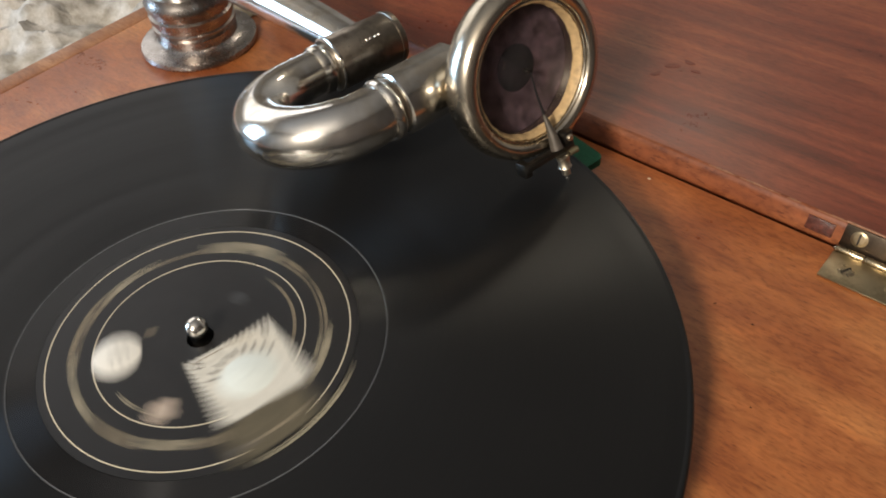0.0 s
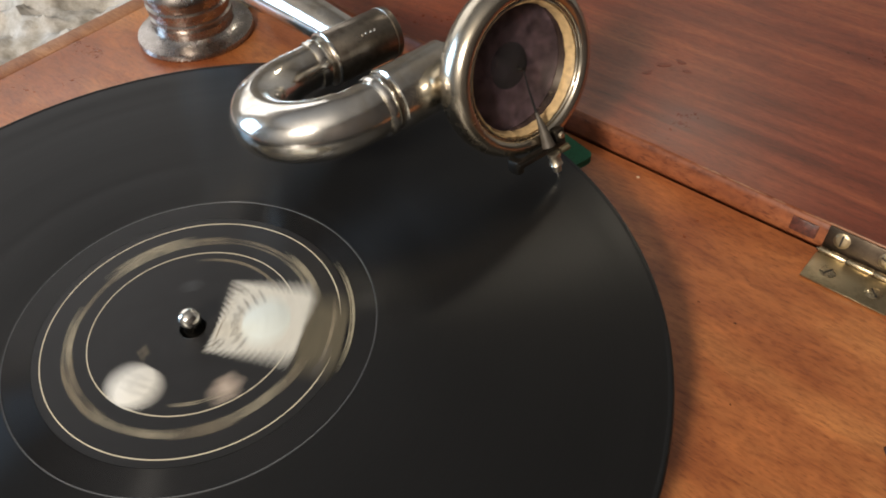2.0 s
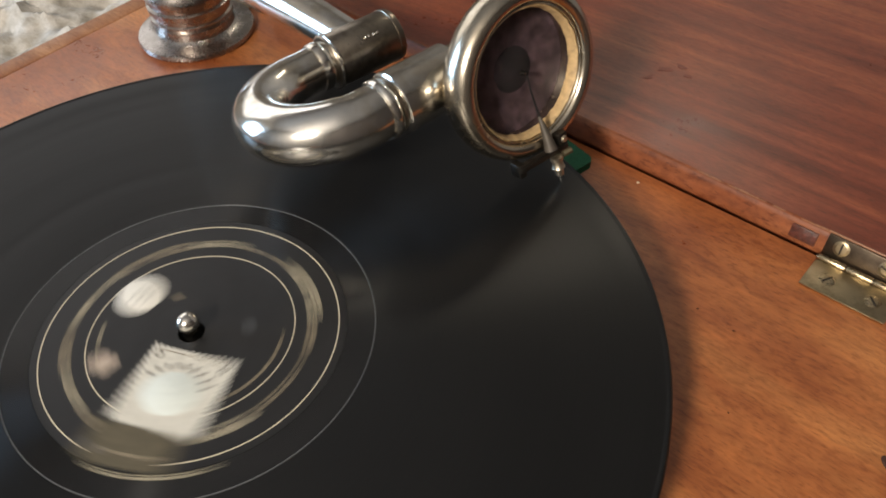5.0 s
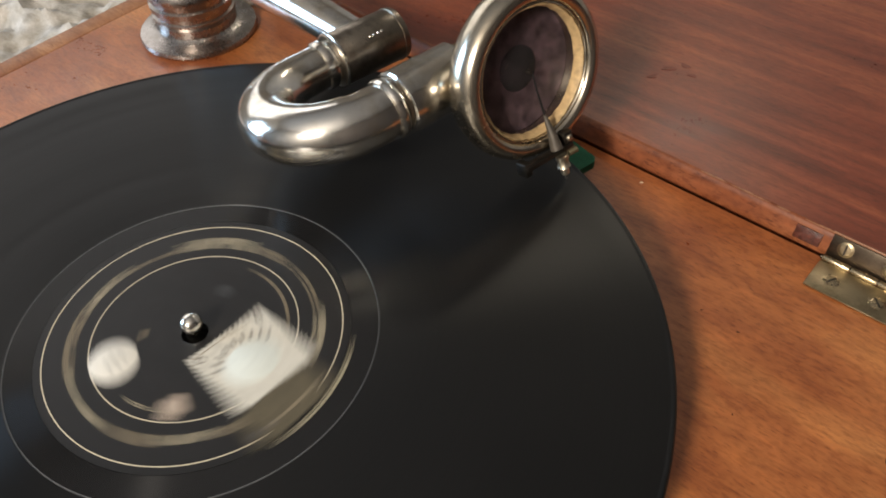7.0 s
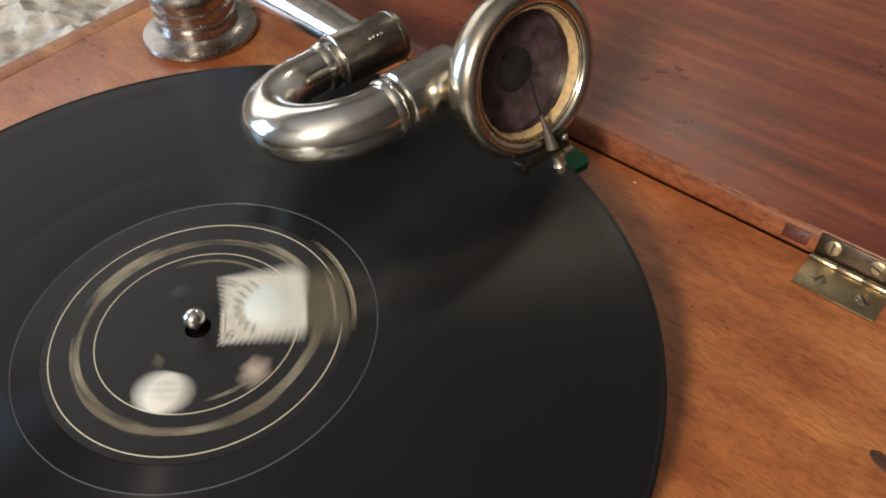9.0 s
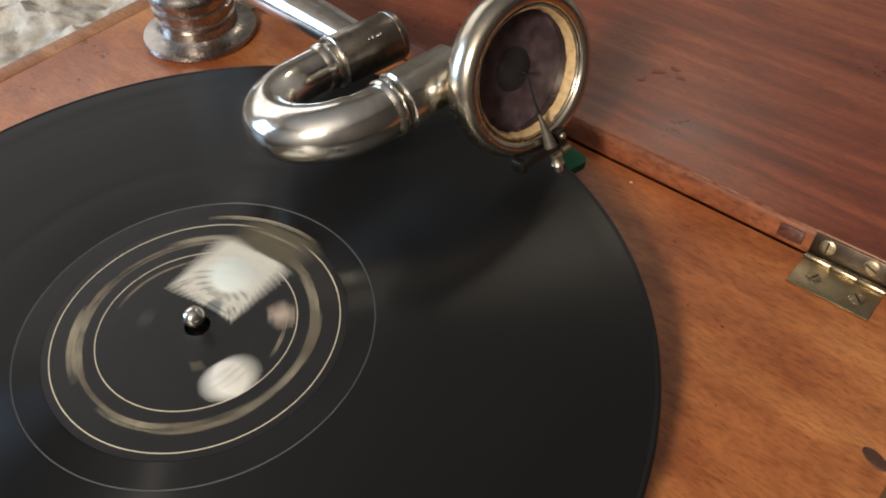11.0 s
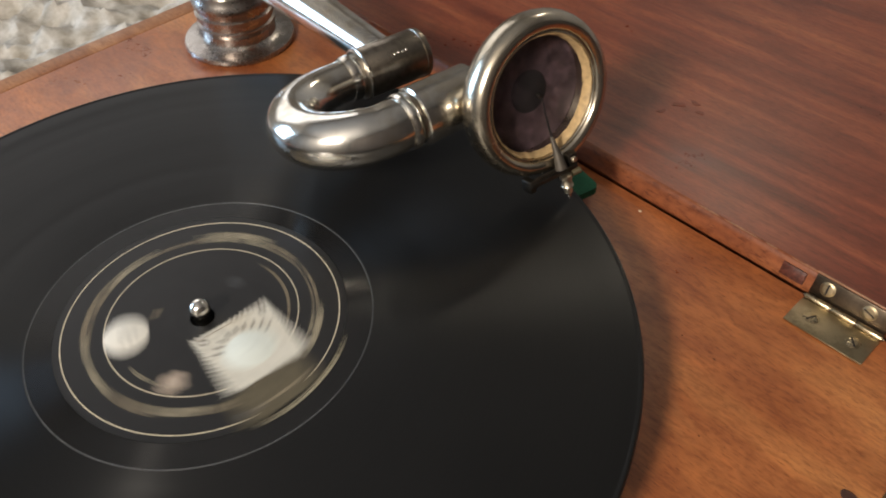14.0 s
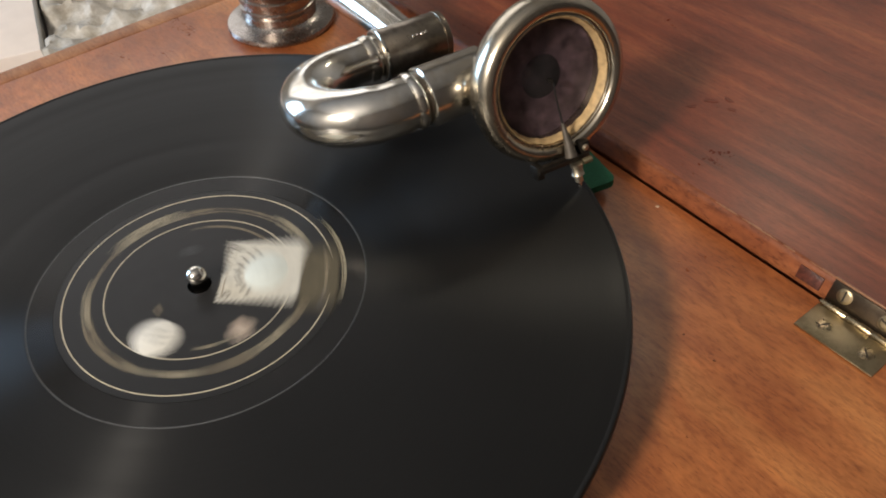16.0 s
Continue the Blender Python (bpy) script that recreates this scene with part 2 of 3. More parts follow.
DIMWALL = plain("low_bounce_wall", (0.06, 0.05, 0.044), 0.9, 0.15, 6.0, 0.1)
PALEWALL = plain("pale_sheen_wall", (0.32, 0.31, 0.295), 0.9, 0.1, 6.0, 0.1)
CEILING = plain("low_bounce_ceiling", (0.26, 0.255, 0.25), 0.9, 0.05, 6.0, 0.1)
FLOOR = plain("brown_floorboards", (0.16, 0.10, 0.06), 0.5, 0.3, 9.0, 0.0)
TABLE = wood("table_wood", (0.10, 0.05, 0.03), (0.16, 0.08, 0.045), (0.22, 0.12, 0.07), 0.4, 6.0, 0.4)


def cloth_material():
    m, nt, bsdf = material("white_crumpled_cloth")
    n = node(nt, "ShaderNodeTexNoise", Scale=55.0, Detail=6.0, Roughness=0.65)
    nt.links.new(mapped(nt, (1, 1, 1)).outputs[0], n.inputs["Vector"])
    col = ramp(nt, n.outputs[0], [(0.32, (0.24, 0.215, 0.175)), (0.5, (0.43, 0.40, 0.35)), (0.7, (0.63, 0.60, 0.555))])
    nt.links.new(col.outputs[0], bsdf.inputs["Base Color"])
    bsdf.inputs["Roughness"].default_value = 0.95
    bump(nt, bsdf, n.outputs[0], 0.6, 0.004)
    return m


CLOTH = cloth_material()

# ---- building tools ----


def empty(name, m=None):
    ob = new(name)
    ob.empty_display_size = 0.02
    if m is not None:
        ob.matrix_world = m
    return ob


def part(name, bm, mat, parent=None, label="", smooth=True, m=None):
    """One bmesh as one mesh object, under a thing or a part."""
    me = bpy.data.meshes.new(name)
    bm.normal_update()
    bm.to_mesh(me)
    bm.free()
    me.materials.append(mat)
    for p in me.polygons:
        p.use_smooth = smooth
    ob = new(name, me)
    ob.parent = parent
    if m is not None:
        ob.matrix_basis = m
    if label:
        ob["label"] = label
    if smooth:
        try:
            me.set_sharp_from_angle(angle=radians(42))
        except AttributeError:
            pass
    return ob


def box(x0, x1, y0, y1, z0, z1, bevel=0.0, segments=2):
    bm = bmesh.new()
    bmesh.ops.create_cube(bm, size=1.0)
    for v in bm.verts:
        v.co = Vector(((x0 + x1) / 2 + v.co.x * (x1 - x0), (y0 + y1) / 2 + v.co.y * (y1 - y0), (z0 + z1) / 2 + v.co.z * (z1 - z0)))
    if bevel:
        bmesh.ops.bevel(bm, geom=bm.edges[:], offset=bevel, segments=segments, profile=0.5, affect="EDGES")
    return bm


def lathe(profile, n=96, bm=None, closed=False):
    """Turns (radius, height) pairs about z."""
    bm = bm or bmesh.new()
    rings = []
    for r, z in profile:
        if r < 1e-7:
            rings.append([bm.verts.new((0, 0, z))])
        else:
            rings.append([bm.verts.new((r * math.cos(a), r * math.sin(a), z)) for a in (2 * math.pi * i / n for i in range(n))])
    pairs = list(zip(rings, rings[1:]))
    if closed:
        pairs.append((rings[-1], rings[0]))
    for a, b in pairs:
        for i in range(n):
            j = (i + 1) % n
            if len(a) == 1 and len(b) == 1:
                continue
            if len(a) == 1:
                bm.faces.new((a[0], b[j], b[i]))
            elif len(b) == 1:
                bm.faces.new((a[i], a[j], b[0]))
            else:
                bm.faces.new((a[i], a[j], b[j], b[i]))
    bmesh.ops.recalc_face_normals(bm, faces=bm.faces[:])
    return bm


def tube(points, radii, n=40, caps=True):
    """A round tube along points, with one radius at each."""
    bm = bmesh.new()
    pts = [Vector(p) for p in points]
    rings, side = [], None
    for i, p in enumerate(pts):
        d = (pts[min(i + 1, len(pts) - 1)] - pts[max(i - 1, 0)]).normalized()
        if side is None:
            side = d.orthogonal().normalized()
        side = (side - d * side.dot(d)).normalized()
        up = d.cross(side)
        rings.append([bm.verts.new(p + radii[i] * (math.cos(a) * side + math.sin(a) * up)) for a in (2 * math.pi * k / n for k in range(n))])
    for a, b in zip(rings, rings[1:]):
        for k in range(n):
            bm.faces.new((a[k], a[(k + 1) % n], b[(k + 1) % n], b[k]))
    if caps:
        bm.faces.new(rings[0])
        bm.faces.new(rings[-1])
    bmesh.ops.recalc_face_normals(bm, faces=bm.faces[:])
    return bm


def aim(origin, axis, up=(0, 0, 1)):
    """A pose whose z runs along axis and whose y leans towards up."""
    z = Vector(axis).normalized()
    x = Vector(up).cross(z).normalized()
    y = z.cross(x)
    m = Matrix((x, y, z)).transposed().to_4x4()
    m.translation = origin
    return m


def outline(points, z0, z1, bm=None):
    """A flat plate from its outline."""
    bm = bm or bmesh.new()
    low = [bm.verts.new((x, y, z0)) for x, y in points]
    high = [bm.verts.new((x, y, z1)) for x, y in points]
    bm.faces.new(high)
    bm.faces.new(low[::-1])
    for i in range(len(points)):
        j = (i + 1) % len(points)
        bm.faces.new((low[i], low[j], high[j], high[i]))
    bmesh.ops.recalc_face_normals(bm, faces=bm.faces[:])
    return bm


def arc_plate(r0, r1, a0, a1, z0, z1, step=3.0, bm=None):
    n = max(2, int(abs(a1 - a0) / step) + 1)
    angles = [radians(a0 + (a1 - a0) * i / (n - 1)) for i in range(n)]
    pts = [(r1 * math.cos(a), r1 * math.sin(a)) for a in angles] + [(r0 * math.cos(a), r0 * math.sin(a)) for a in reversed(angles)]
    return outline(pts, z0, z1, bm)


# ---- the room: unseen, walls and ceiling toned to shape bounce light and reflections ----
DECK_Z = -0.0201
SEAM_Y = 0.1499
CASE_H = 0.165


def seam_y(x):
    """Where the deck's back edge runs; it is not quite square to the sides."""
    return SEAM_Y + (0.115 - x) * 0.0140


TABLE_Z = DECK_Z - CASE_H
FLOOR_Z = TABLE_Z - 0.74


def room():
    x0, x1, y0, y1, z0, z1 = -2.0, 2.0, -2.3, 1.9, FLOOR_Z, FLOOR_Z + 3.0
    w = 0.12
    tagged(part("floor", box(x0 - w, x1 + w, y0 - w, y1 + w, z0 - w, z0), FLOOR), "brown wooden floor of the room", "floor", kind="structure")
    tagged(part("ceiling", box(x0 - w, x1 + w, y0 - w, y1 + w, z1, z1 + w), CEILING), "unseen dull grey ceiling, toned to keep bounce light low", "ceiling", kind="structure")
    tagged(part("wall_north", box(x0 - w, x1 + w, y1, y1 + w, z0, z1), PALEWALL), "unseen pale wall, added for sheen and reflections", "wall", kind="structure")
    tagged(part("wall_south", box(x0 - w, x1 + w, y0 - w, y0, z0, z1), WALL), "unseen greyish wall, added to shape the bounce light", "wall", kind="structure")
    tagged(part("wall_east", box(x1, x1 + w, y0, y1, z0, z1), DIMWALL), "unseen dark wall, added to keep the fill light low", "wall", kind="structure")
    # the west wall has two window openings
    west = box(x0 - w, x0, y0, -1.75, z0, z1)
    for b in (box(x0 - w, x0, -0.85, -0.40, z0, z1), box(x0 - w, x0, 1.20, y1, z0, z1), box(x0 - w, x0, -1.75, -0.85, z0, -0.125), box(x0 - w, x0, -1.75, -0.85, 1.025, z1),
              box(x0 - w, x0, -0.40, 1.20, z0, 0.35), box(x0 - w, x0, -0.40, 1.20, 1.55, z1)):
        me = bpy.data.meshes.new("piece")
        b.to_mesh(me)
        b.free()
        west.from_mesh(me)
        bpy.data.meshes.remove(me)
    tagged(part("wall_west", west, PALEWALL, smooth=False), "unseen pale wall with two window openings, toned for sheen", "wall", kind="structure")


room()


def table():
    ob = empty("table", pose(0, 0, FLOOR_Z))
    h = TABLE_Z - FLOOR_Z
    part("tabletop", box(-0.62, 0.55, -0.42, 0.55, h - 0.03, h, 0.003), TABLE, ob)
    for x in (-0.56, 0.49):
        for y in (-0.36, 0.49):
            part("leg", box(x - 0.025, x + 0.025, y - 0.025, y + 0.025, 0.0, h - 0.03, 0.003), TABLE, ob)
    tagged(ob, "dark wooden table under the gramophone", "table")


table()


def cloth():
    """A crumpled white cloth beside the case."""
    bm = bmesh.new()
    nx, ny = 70, 110
    x0, x1, y1 = -0.60, -0.225, 0.50
    grid = []
    for i in range(nx + 1):
        row = []
        for j in range(ny + 1):
            x = x0 + (x1 - x0) * i / nx
            front = 0.0697 - 0.268 * (x + 0.470)
            y = front + (y1 - front) * j / ny
            h = 0.066 + 0.024 * noise.fractal((x * 9, y * 9, 0.3), 1.0, 2.0, 4) + 0.010 * noise.fractal((x * 45, y * 45, 4.0), 1.0, 2.0, 3)
            edge = min(1.0, min(i, nx - i) / 5, 0.97 + j / 5, (ny - j) / 5)
            row.append(bm.verts.new((x, y, TABLE_Z + 0.001 + max(0.0, h) * edge)))
        grid.append(row)
    for i in range(nx):
        for j in range(ny):
            bm.faces.new((grid[i][j], grid[i + 1][j], grid[i + 1][j + 1], grid[i][j + 1]))
    base = [[bm.verts.new((v.co.x, v.co.y, TABLE_Z)) for v in side] for side in ([r[0] for r in grid], [r[-1] for r in grid], grid[0], grid[-1])]
    for side, low in zip(([r[0] for r in grid], [r[-1] for r in grid], grid[0], grid[-1]), base):
        for k in range(len(low) - 1):
            bm.faces.new((side[k], side[k + 1], low[k + 1], low[k]))
    bmesh.ops.recalc_face_normals(bm, faces=bm.faces[:])
    ob = part("cloth", bm, CLOTH)
    tagged(ob, "crumpled white textured cloth lying beside the gramophone", "cloth")


cloth()


def parcel():
    """A flat pale box on the cloth."""
    m = pose(-0.530, -0.0305, TABLE_Z, 0, 0, -15)
    ob = empty("cardboard_box", m)
    part("box_body", box(-0.10, 0.10, -0.11, 0.11, 0.0, 0.060, 0.002), PALECARD, ob)
    part("edge_tape", box(-0.1004, 0.1004, 0.1072, 0.1106, 0.0520, 0.0606, 0.001), GREYTAPE, ob, "grey edge strip")
    tagged(ob, "pale pinkish cardboard box with a grey edge beside the cloth", "box")


PALECARD = plain("pale_card", (0.84, 0.77, 0.73), 0.8, 0.06, 40.0, 0.0)
GREYTAPE = plain("grey_tape", (0.20, 0.19, 0.17), 0.7, 0.15, 60.0, 0.0)
parcel()

# ---- the gramophone ----
PIVOT = (-0.1487, 0.1127)
gramophone = tagged(empty("gramophone", pose(0, 0, 0)), "old mahogany gramophone with nickel tone arm and open lid", "gramophone")


def case():
    x0, x1 = -0.196, 0.163
    y0 = -0.205
    back = outline([(x0 + 0.0102, y0), (x1, y0), (x1, seam_y(x1) - 0.0006), (x0 + 0.0102, seam_y(x0) - 0.0006)], DECK_Z - 0.012, DECK_Z)
    bmesh.ops.bevel(back, geom=back.edges[:], offset=0.0005, segments=2, profile=0.5, affect="EDGES")
    part("deck_board", back, DECK, gramophone, "orange-brown varnished mahogany deck board")
    part("edge_strip", box(x0, x0 + 0.0101, y0, seam_y(x0) - 0.0006, DECK_Z - 0.012, DECK_Z + 0.0001, 0.0010), TRIM, gramophone, "paler edge strip")
    z1 = DECK_Z - 0.0125
    t = 0.012
    part("side_panel", box(x0 - 0.001, x0 + t, y0, SEAM_Y, TABLE_Z, z1, 0.001), DECK, gramophone)
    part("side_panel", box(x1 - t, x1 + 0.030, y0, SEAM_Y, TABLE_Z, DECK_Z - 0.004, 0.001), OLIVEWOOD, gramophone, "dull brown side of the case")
    part("front_panel", box(x0 + t, x1 - t, y0, y0 + t, TABLE_Z, z1, 0.001), DECK, gramophone)
    part("back_panel", box(x0 + t, x1 - t, SEAM_Y - t, SEAM_Y, TABLE_Z, z1, 0.001), GAP, gramophone)
    # a dark plugged hole near the deck's edge
    part("plug", lathe([(0, 0.0003), (0.0018, 0.0003), (0.0021, 0.0)], 24), PLUG, gramophone, "dark brown filled screw hole", m=pose(0.1581, 0.0912, DECK_Z + 0.0001, 0, 0, -22) @ Matrix.Diagonal((1.9, 1.0, 1, 1)))


def deck_marks():
    """Chips and nicks in the varnish."""
    for x, y, w, h, turn, mat, label in ((0.0522, 0.1445, 0.0005, 0.0004, 20, CHIP, "pale varnish chip"), (0.0950, 0.1070, 0.00035, 0.00013, 30, GAP, "short dark nick"),
                                         (0.1070, 0.1060, 0.0004, 0.00013, 10, GAP, "short dark nick"), (0.1185, 0.0800, 0.0003, 0.00012, -20, GAP, "short dark nick")):
        pts = [(w * math.cos(a) * (1 + 0.25 * math.sin(3 * a + x * 900)), h * math.sin(a)) for a in (2 * math.pi * k / 14 for k in range(14))]
        part("chip", outline(pts, 0.0, 0.0002), mat, gramophone, label, m=pose(x, y, DECK_Z + 0.00005, 0, 0, turn))


CHIP = plain("raw_wood_chip", (0.62, 0.48, 0.34), 0.7, 0.1)
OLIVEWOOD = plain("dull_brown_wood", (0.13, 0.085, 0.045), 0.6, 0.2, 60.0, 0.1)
case()


LID_Z = -0.0124
deck_marks()


def lid():
    """The lid laid open, its rim standing a little above the deck."""
    rise = LID_Z - DECK_Z
    edging = [(0.0036, DECK_Z - 0.0006), (0.0007, DECK_Z - 0.0002), (0.0005, DECK_Z + 0.0004), (0.0010, DECK_Z + rise * 0.30), (0.0019, DECK_Z + rise * 0.70),
              (0.0026, DECK_Z + rise * 0.94), (0.0031, LID_Z - 0.0001), (0.0038, LID_Z)]
    board = [(0.0039, DECK_Z - 0.012), (0.0039, LID_Z - 0.0001), (0.300, LID_Z - 0.0001), (0.300, DECK_Z - 0.012)]

    def extruded(prof, xs):
        bm = bmesh.new()
        cols = [[bm.verts.new((x, seam_y(x) + dy, z)) for dy, z in prof] for x in xs]
        for a, b in zip(cols, cols[1:]):
            for k in range(len(prof)):
                n = (k + 1) % len(prof)
                bm.faces.new((a[k], b[k], b[n], a[n]))
        bm.faces.new(cols[0])
        bm.faces.new(cols[-1][::-1])
        bmesh.ops.recalc_face_normals(bm, faces=bm.faces[:])
        return bm

    top = part("lid", extruded(board, [-0.200, 0.195]), LID, gramophone, "dark red mahogany lid laid open")
    part("lid_edging", extruded(edging, [-0.200, 0.195]), LITEDGE, top, "rounded front edge of the lid, lightened in colour for its sheen")
    part("seam_shade", outline([(-0.185, seam_y(-0.185) - 0.0006), (0.162, seam_y(0.162) - 0.0006), (0.162, seam_y(0.162) + 0.0036), (-0.185, seam_y(-0.185) + 0.0036)], DECK_Z - 0.0118, DECK_Z - 0.006), GAP, gramophone, "dark strip that stands for the shade in the open seam")
    part("lid_support", box(-0.19, 0.185, SEAM_Y + 0.03, 0.44, TABLE_Z, DECK_Z - 0.0125), GAP, gramophone)
    # short pale runs along the worn arris, its highlight put into the colour
    rng = random.Random(11)
    x = 0.068
    while x < 0.188:
        run = rng.uniform(0.004, 0.016)
        bm = bmesh.new()
        n = 10
        lo = [bm.verts.new((x + run * k / n, seam_y(x + run * k / n) + 0.0031 - 0.0002 * math.sin(math.pi * k / n), LID_Z + 0.00006 - 0.0001)) for k in range(n + 1)]
        hi = [bm.verts.new((x + run * k / n, seam_y(x + run * k / n) + 0.0033 + rng.uniform(0.0001, 0.0006) * math.sin(math.pi * k / n), LID_Z + 0.00006)) for k in range(n + 1)]
        for k in range(n):
            bm.faces.new((lo[k], lo[k + 1], hi[k + 1], hi[k]))
        part("worn_bright_edge", bm, PALEEDGE, top, "worn arris with its bright highlight in the colour")
        x += run + rng.uniform(0.001, 0.006)
    # old dents and a ring stain in the lid
    for x, y, w, h, turn in ((0.0300, 0.1985, 0.0026, 0.0015, 30), (0.0345, 0.2040, 0.0021, 0.0013, -10), (0.0280, 0.1905, 0.0020, 0.0012, 60), (0.0395, 0.2000, 0.0016, 0.0011, 15)):
        pts = [(w * math.cos(q) * (1 + 0.3 * math.sin(3 * q + x * 900)), h * math.sin(q) * (1 + 0.25 * math.cos(2 * q))) for q in (2 * math.pi * k / 18 for k in range(18))]
        part("dent", outline(pts, 0.0, 0.0003), DENT, top, "dark red dent in the varnish", m=pose(x, y, LID_Z - 0.0002, 0, 0, turn))
    # reddish wax patch on the lid's rim
    part("repair_patch", box(-0.0022, 0.0062, -0.0003, 0.0003, -0.0022, 0.0025, 0.0002), PATCH, gramophone, "reddish repair patch", m=pose(0.1050, seam_y(0.105) + 0.0012, DECK_Z + 0.0036, -16, 0, -0.8))


PALEEDGE = plain("pale_edge_wood", (0.30, 0.14, 0.075), 0.5, 0.4, 900.0, 0.2)
DENT = plain("dented_red_varnish", (0.125, 0.023, 0.011), 0.4, 0.35, 600.0, 0.1)
PATCH = plain("red_brown_wax", (0.085, 0.024, 0.016), 0.4, 0.75, 600.0, 0.5, 0.0006)
lid()


def screw(parent, m, mat):
    """A slotted countersunk screw head, the shade in its cut drawn as a dark bar."""
    head = part("screw", lathe([(0, 0.0003), (0.0014, 0.0003), (0.0020, 0.00025), (0.0022, 0.0001), (0.0025, 0.00005), (0.0025, 0.0)], 28), mat, parent, m=m)
    part("slot", box(-0.0019, 0.0019, -0.00028, 0.00028, 0.0001, 0.00034), GAP, head)


def hinge(x0):
    m = pose(x0, seam_y(x0), DECK_Z, 0, 0, -0.8)
    ob = part("hinge", box(-0.0002, 0.0255, -0.0152, -0.0030, 0.0002, 0.0009, 0.00025), BRASS, gramophone, "aged brass butt hinge", m=m)
    lean = math.degrees(math.atan2(0.0026, 0.0077))
    leaf = part("lid_leaf", box(0, 0.0255, -0.0009, 0.0, 0.0, 0.0078, 0.00025), DARKBRASS, ob, "browned brass leaf", m=pose(0, 0.0002, 0.0006, -lean, 0, 0))
    part("mortise_lip", box(-0.0006, 0.0262, 0.0002, 0.0010, 0.0076, 0.0083, 0.0002), PALEEDGE, leaf, "pale lip round the leaf")
    r, zc, yc = 0.00115, 0.0011, -0.0018
    for a, b in ((0.0, 0.0084), (0.0087, 0.0168), (0.0171, 0.0255)):
        part("knuckle", tube([(a, yc, zc), (a + 0.0002, yc, zc), (b - 0.0002, yc, zc), (b, yc, zc)], [r * 0.93, r, r, r * 0.93], 24), BRIGHTBRASS, ob, "bright knuckle with its highlight in the colour")
    part("hinge_pin", tube([(-0.0006, yc, zc), (0.0261, yc, zc)], [0.0006, 0.0006], 14), DARKBRASS, ob)
    for dx, turn in ((0.0060, 62), (0.0198, -48)):
        screw(ob, pose(dx, -0.0092, 0.0009, 0, 0, turn), BRIGHTBRASS)
        screw(ob, pose(0, 0.0002, 0.0006, -lean, 0, 0) @ pose(dx - 0.0012, -0.0009, 0.0046, 90, 0, 0) @ pose(0, 0, 0, 0, 0, turn + 30), BRASS)


hinge(0.1140)
hinge(-0.1700)


def brake():
    """The felt-faced brake pad that pokes out under the record's rim."""
    pts = []
    for cx, cy, a0 in ((0.010, 0.012, 0), (-0.010, 0.012, 90), (-0.010, -0.018, 180), (0.010, -0.018, 270)):
        for k in range(6):
            a = radians(a0 + 18 * k)
            pts.append((cx + 0.003 * math.cos(a), cy + 0.003 * math.sin(a)))
    ob = part("brake_pad", outline(pts, 0.0014, 0.0042), FELT, gramophone, "green felt-covered brake pad", m=pose(0.0215, 0.1275, -0.0178, 0, 0, -14))
    part("brake_foot", box(-0.005, 0.005, -0.012, 0.004, -0.0022, 0.0013, 0.0004), STEEL, ob)


brake()

# ---- tone arm: posed in the gramophone's space, turning about its base ----


def arm_base():
    x, y = PIVOT
    part("arm_base", lathe([(0.0, 0.0), (0.0245, 0.0), (0.0250, 0.0010), (0.0246, 0.0024), (0.0225, 0.0030), (0.0190, 0.0034),
                                 (0.0170, 0.0050), (0.0168, 0.0085), (0.0174, 0.0092), (0.0174, 0.0112), (0.0165, 0.0118), (0.0165, 0.0136),
                                 (0.0175, 0.0142), (0.0177, 0.0165), (0.0166, 0.0172), (0.0166, 0.0192), (0.0177, 0.0199), (0.0180, 0.0225),
                                 (0.0170, 0.0240), (0.0164, 0.0270), (0.0, 0.0272)], 96), DARKNICKEL, gramophone, "ringed nickel base of the tone arm", m=pose(x, y, DECK_Z + 0.0001))


arm_base()

D = Vector((0.165, 0.985, 0.03)).normalized()
P1, P2 = Vector((-0.0353, 0.0845, 0.0230)), Vector((0.0034, 0.0733, 0.0304))
BOX_C = Vector((0.0262, 0.1075, 0.0331))
BOX_N = Vector((math.cos(radians(14.1)) * math.cos(radians(-11.8)), math.cos(radians(14.1)) * math.sin(radians(-11.8)), math.sin(radians(14.1))))
TIP = Vector((0.0434, 0.1070, 0.0003))


def local(v):
    """From the place to the arm's own space, whose origin is at its pivot."""
    return Vector(v) - Vector((PIVOT[0], PIVOT[1], 0))


def ring(centre, axis, r0, r1, half):
    """A rounded collar round an axis."""
    pr = [(r0, -half), (r1 - 0.0004, -half), (r1, -half * 0.55), (r1, half * 0.55), (r1 - 0.0004, half), (r0, half)]
    bm = lathe(pr, 48, closed=True)
    bmesh.ops.transform(bm, matrix=aim(local(centre), axis, (1, 0, 0)), verts=bm.verts[:])
    return bm


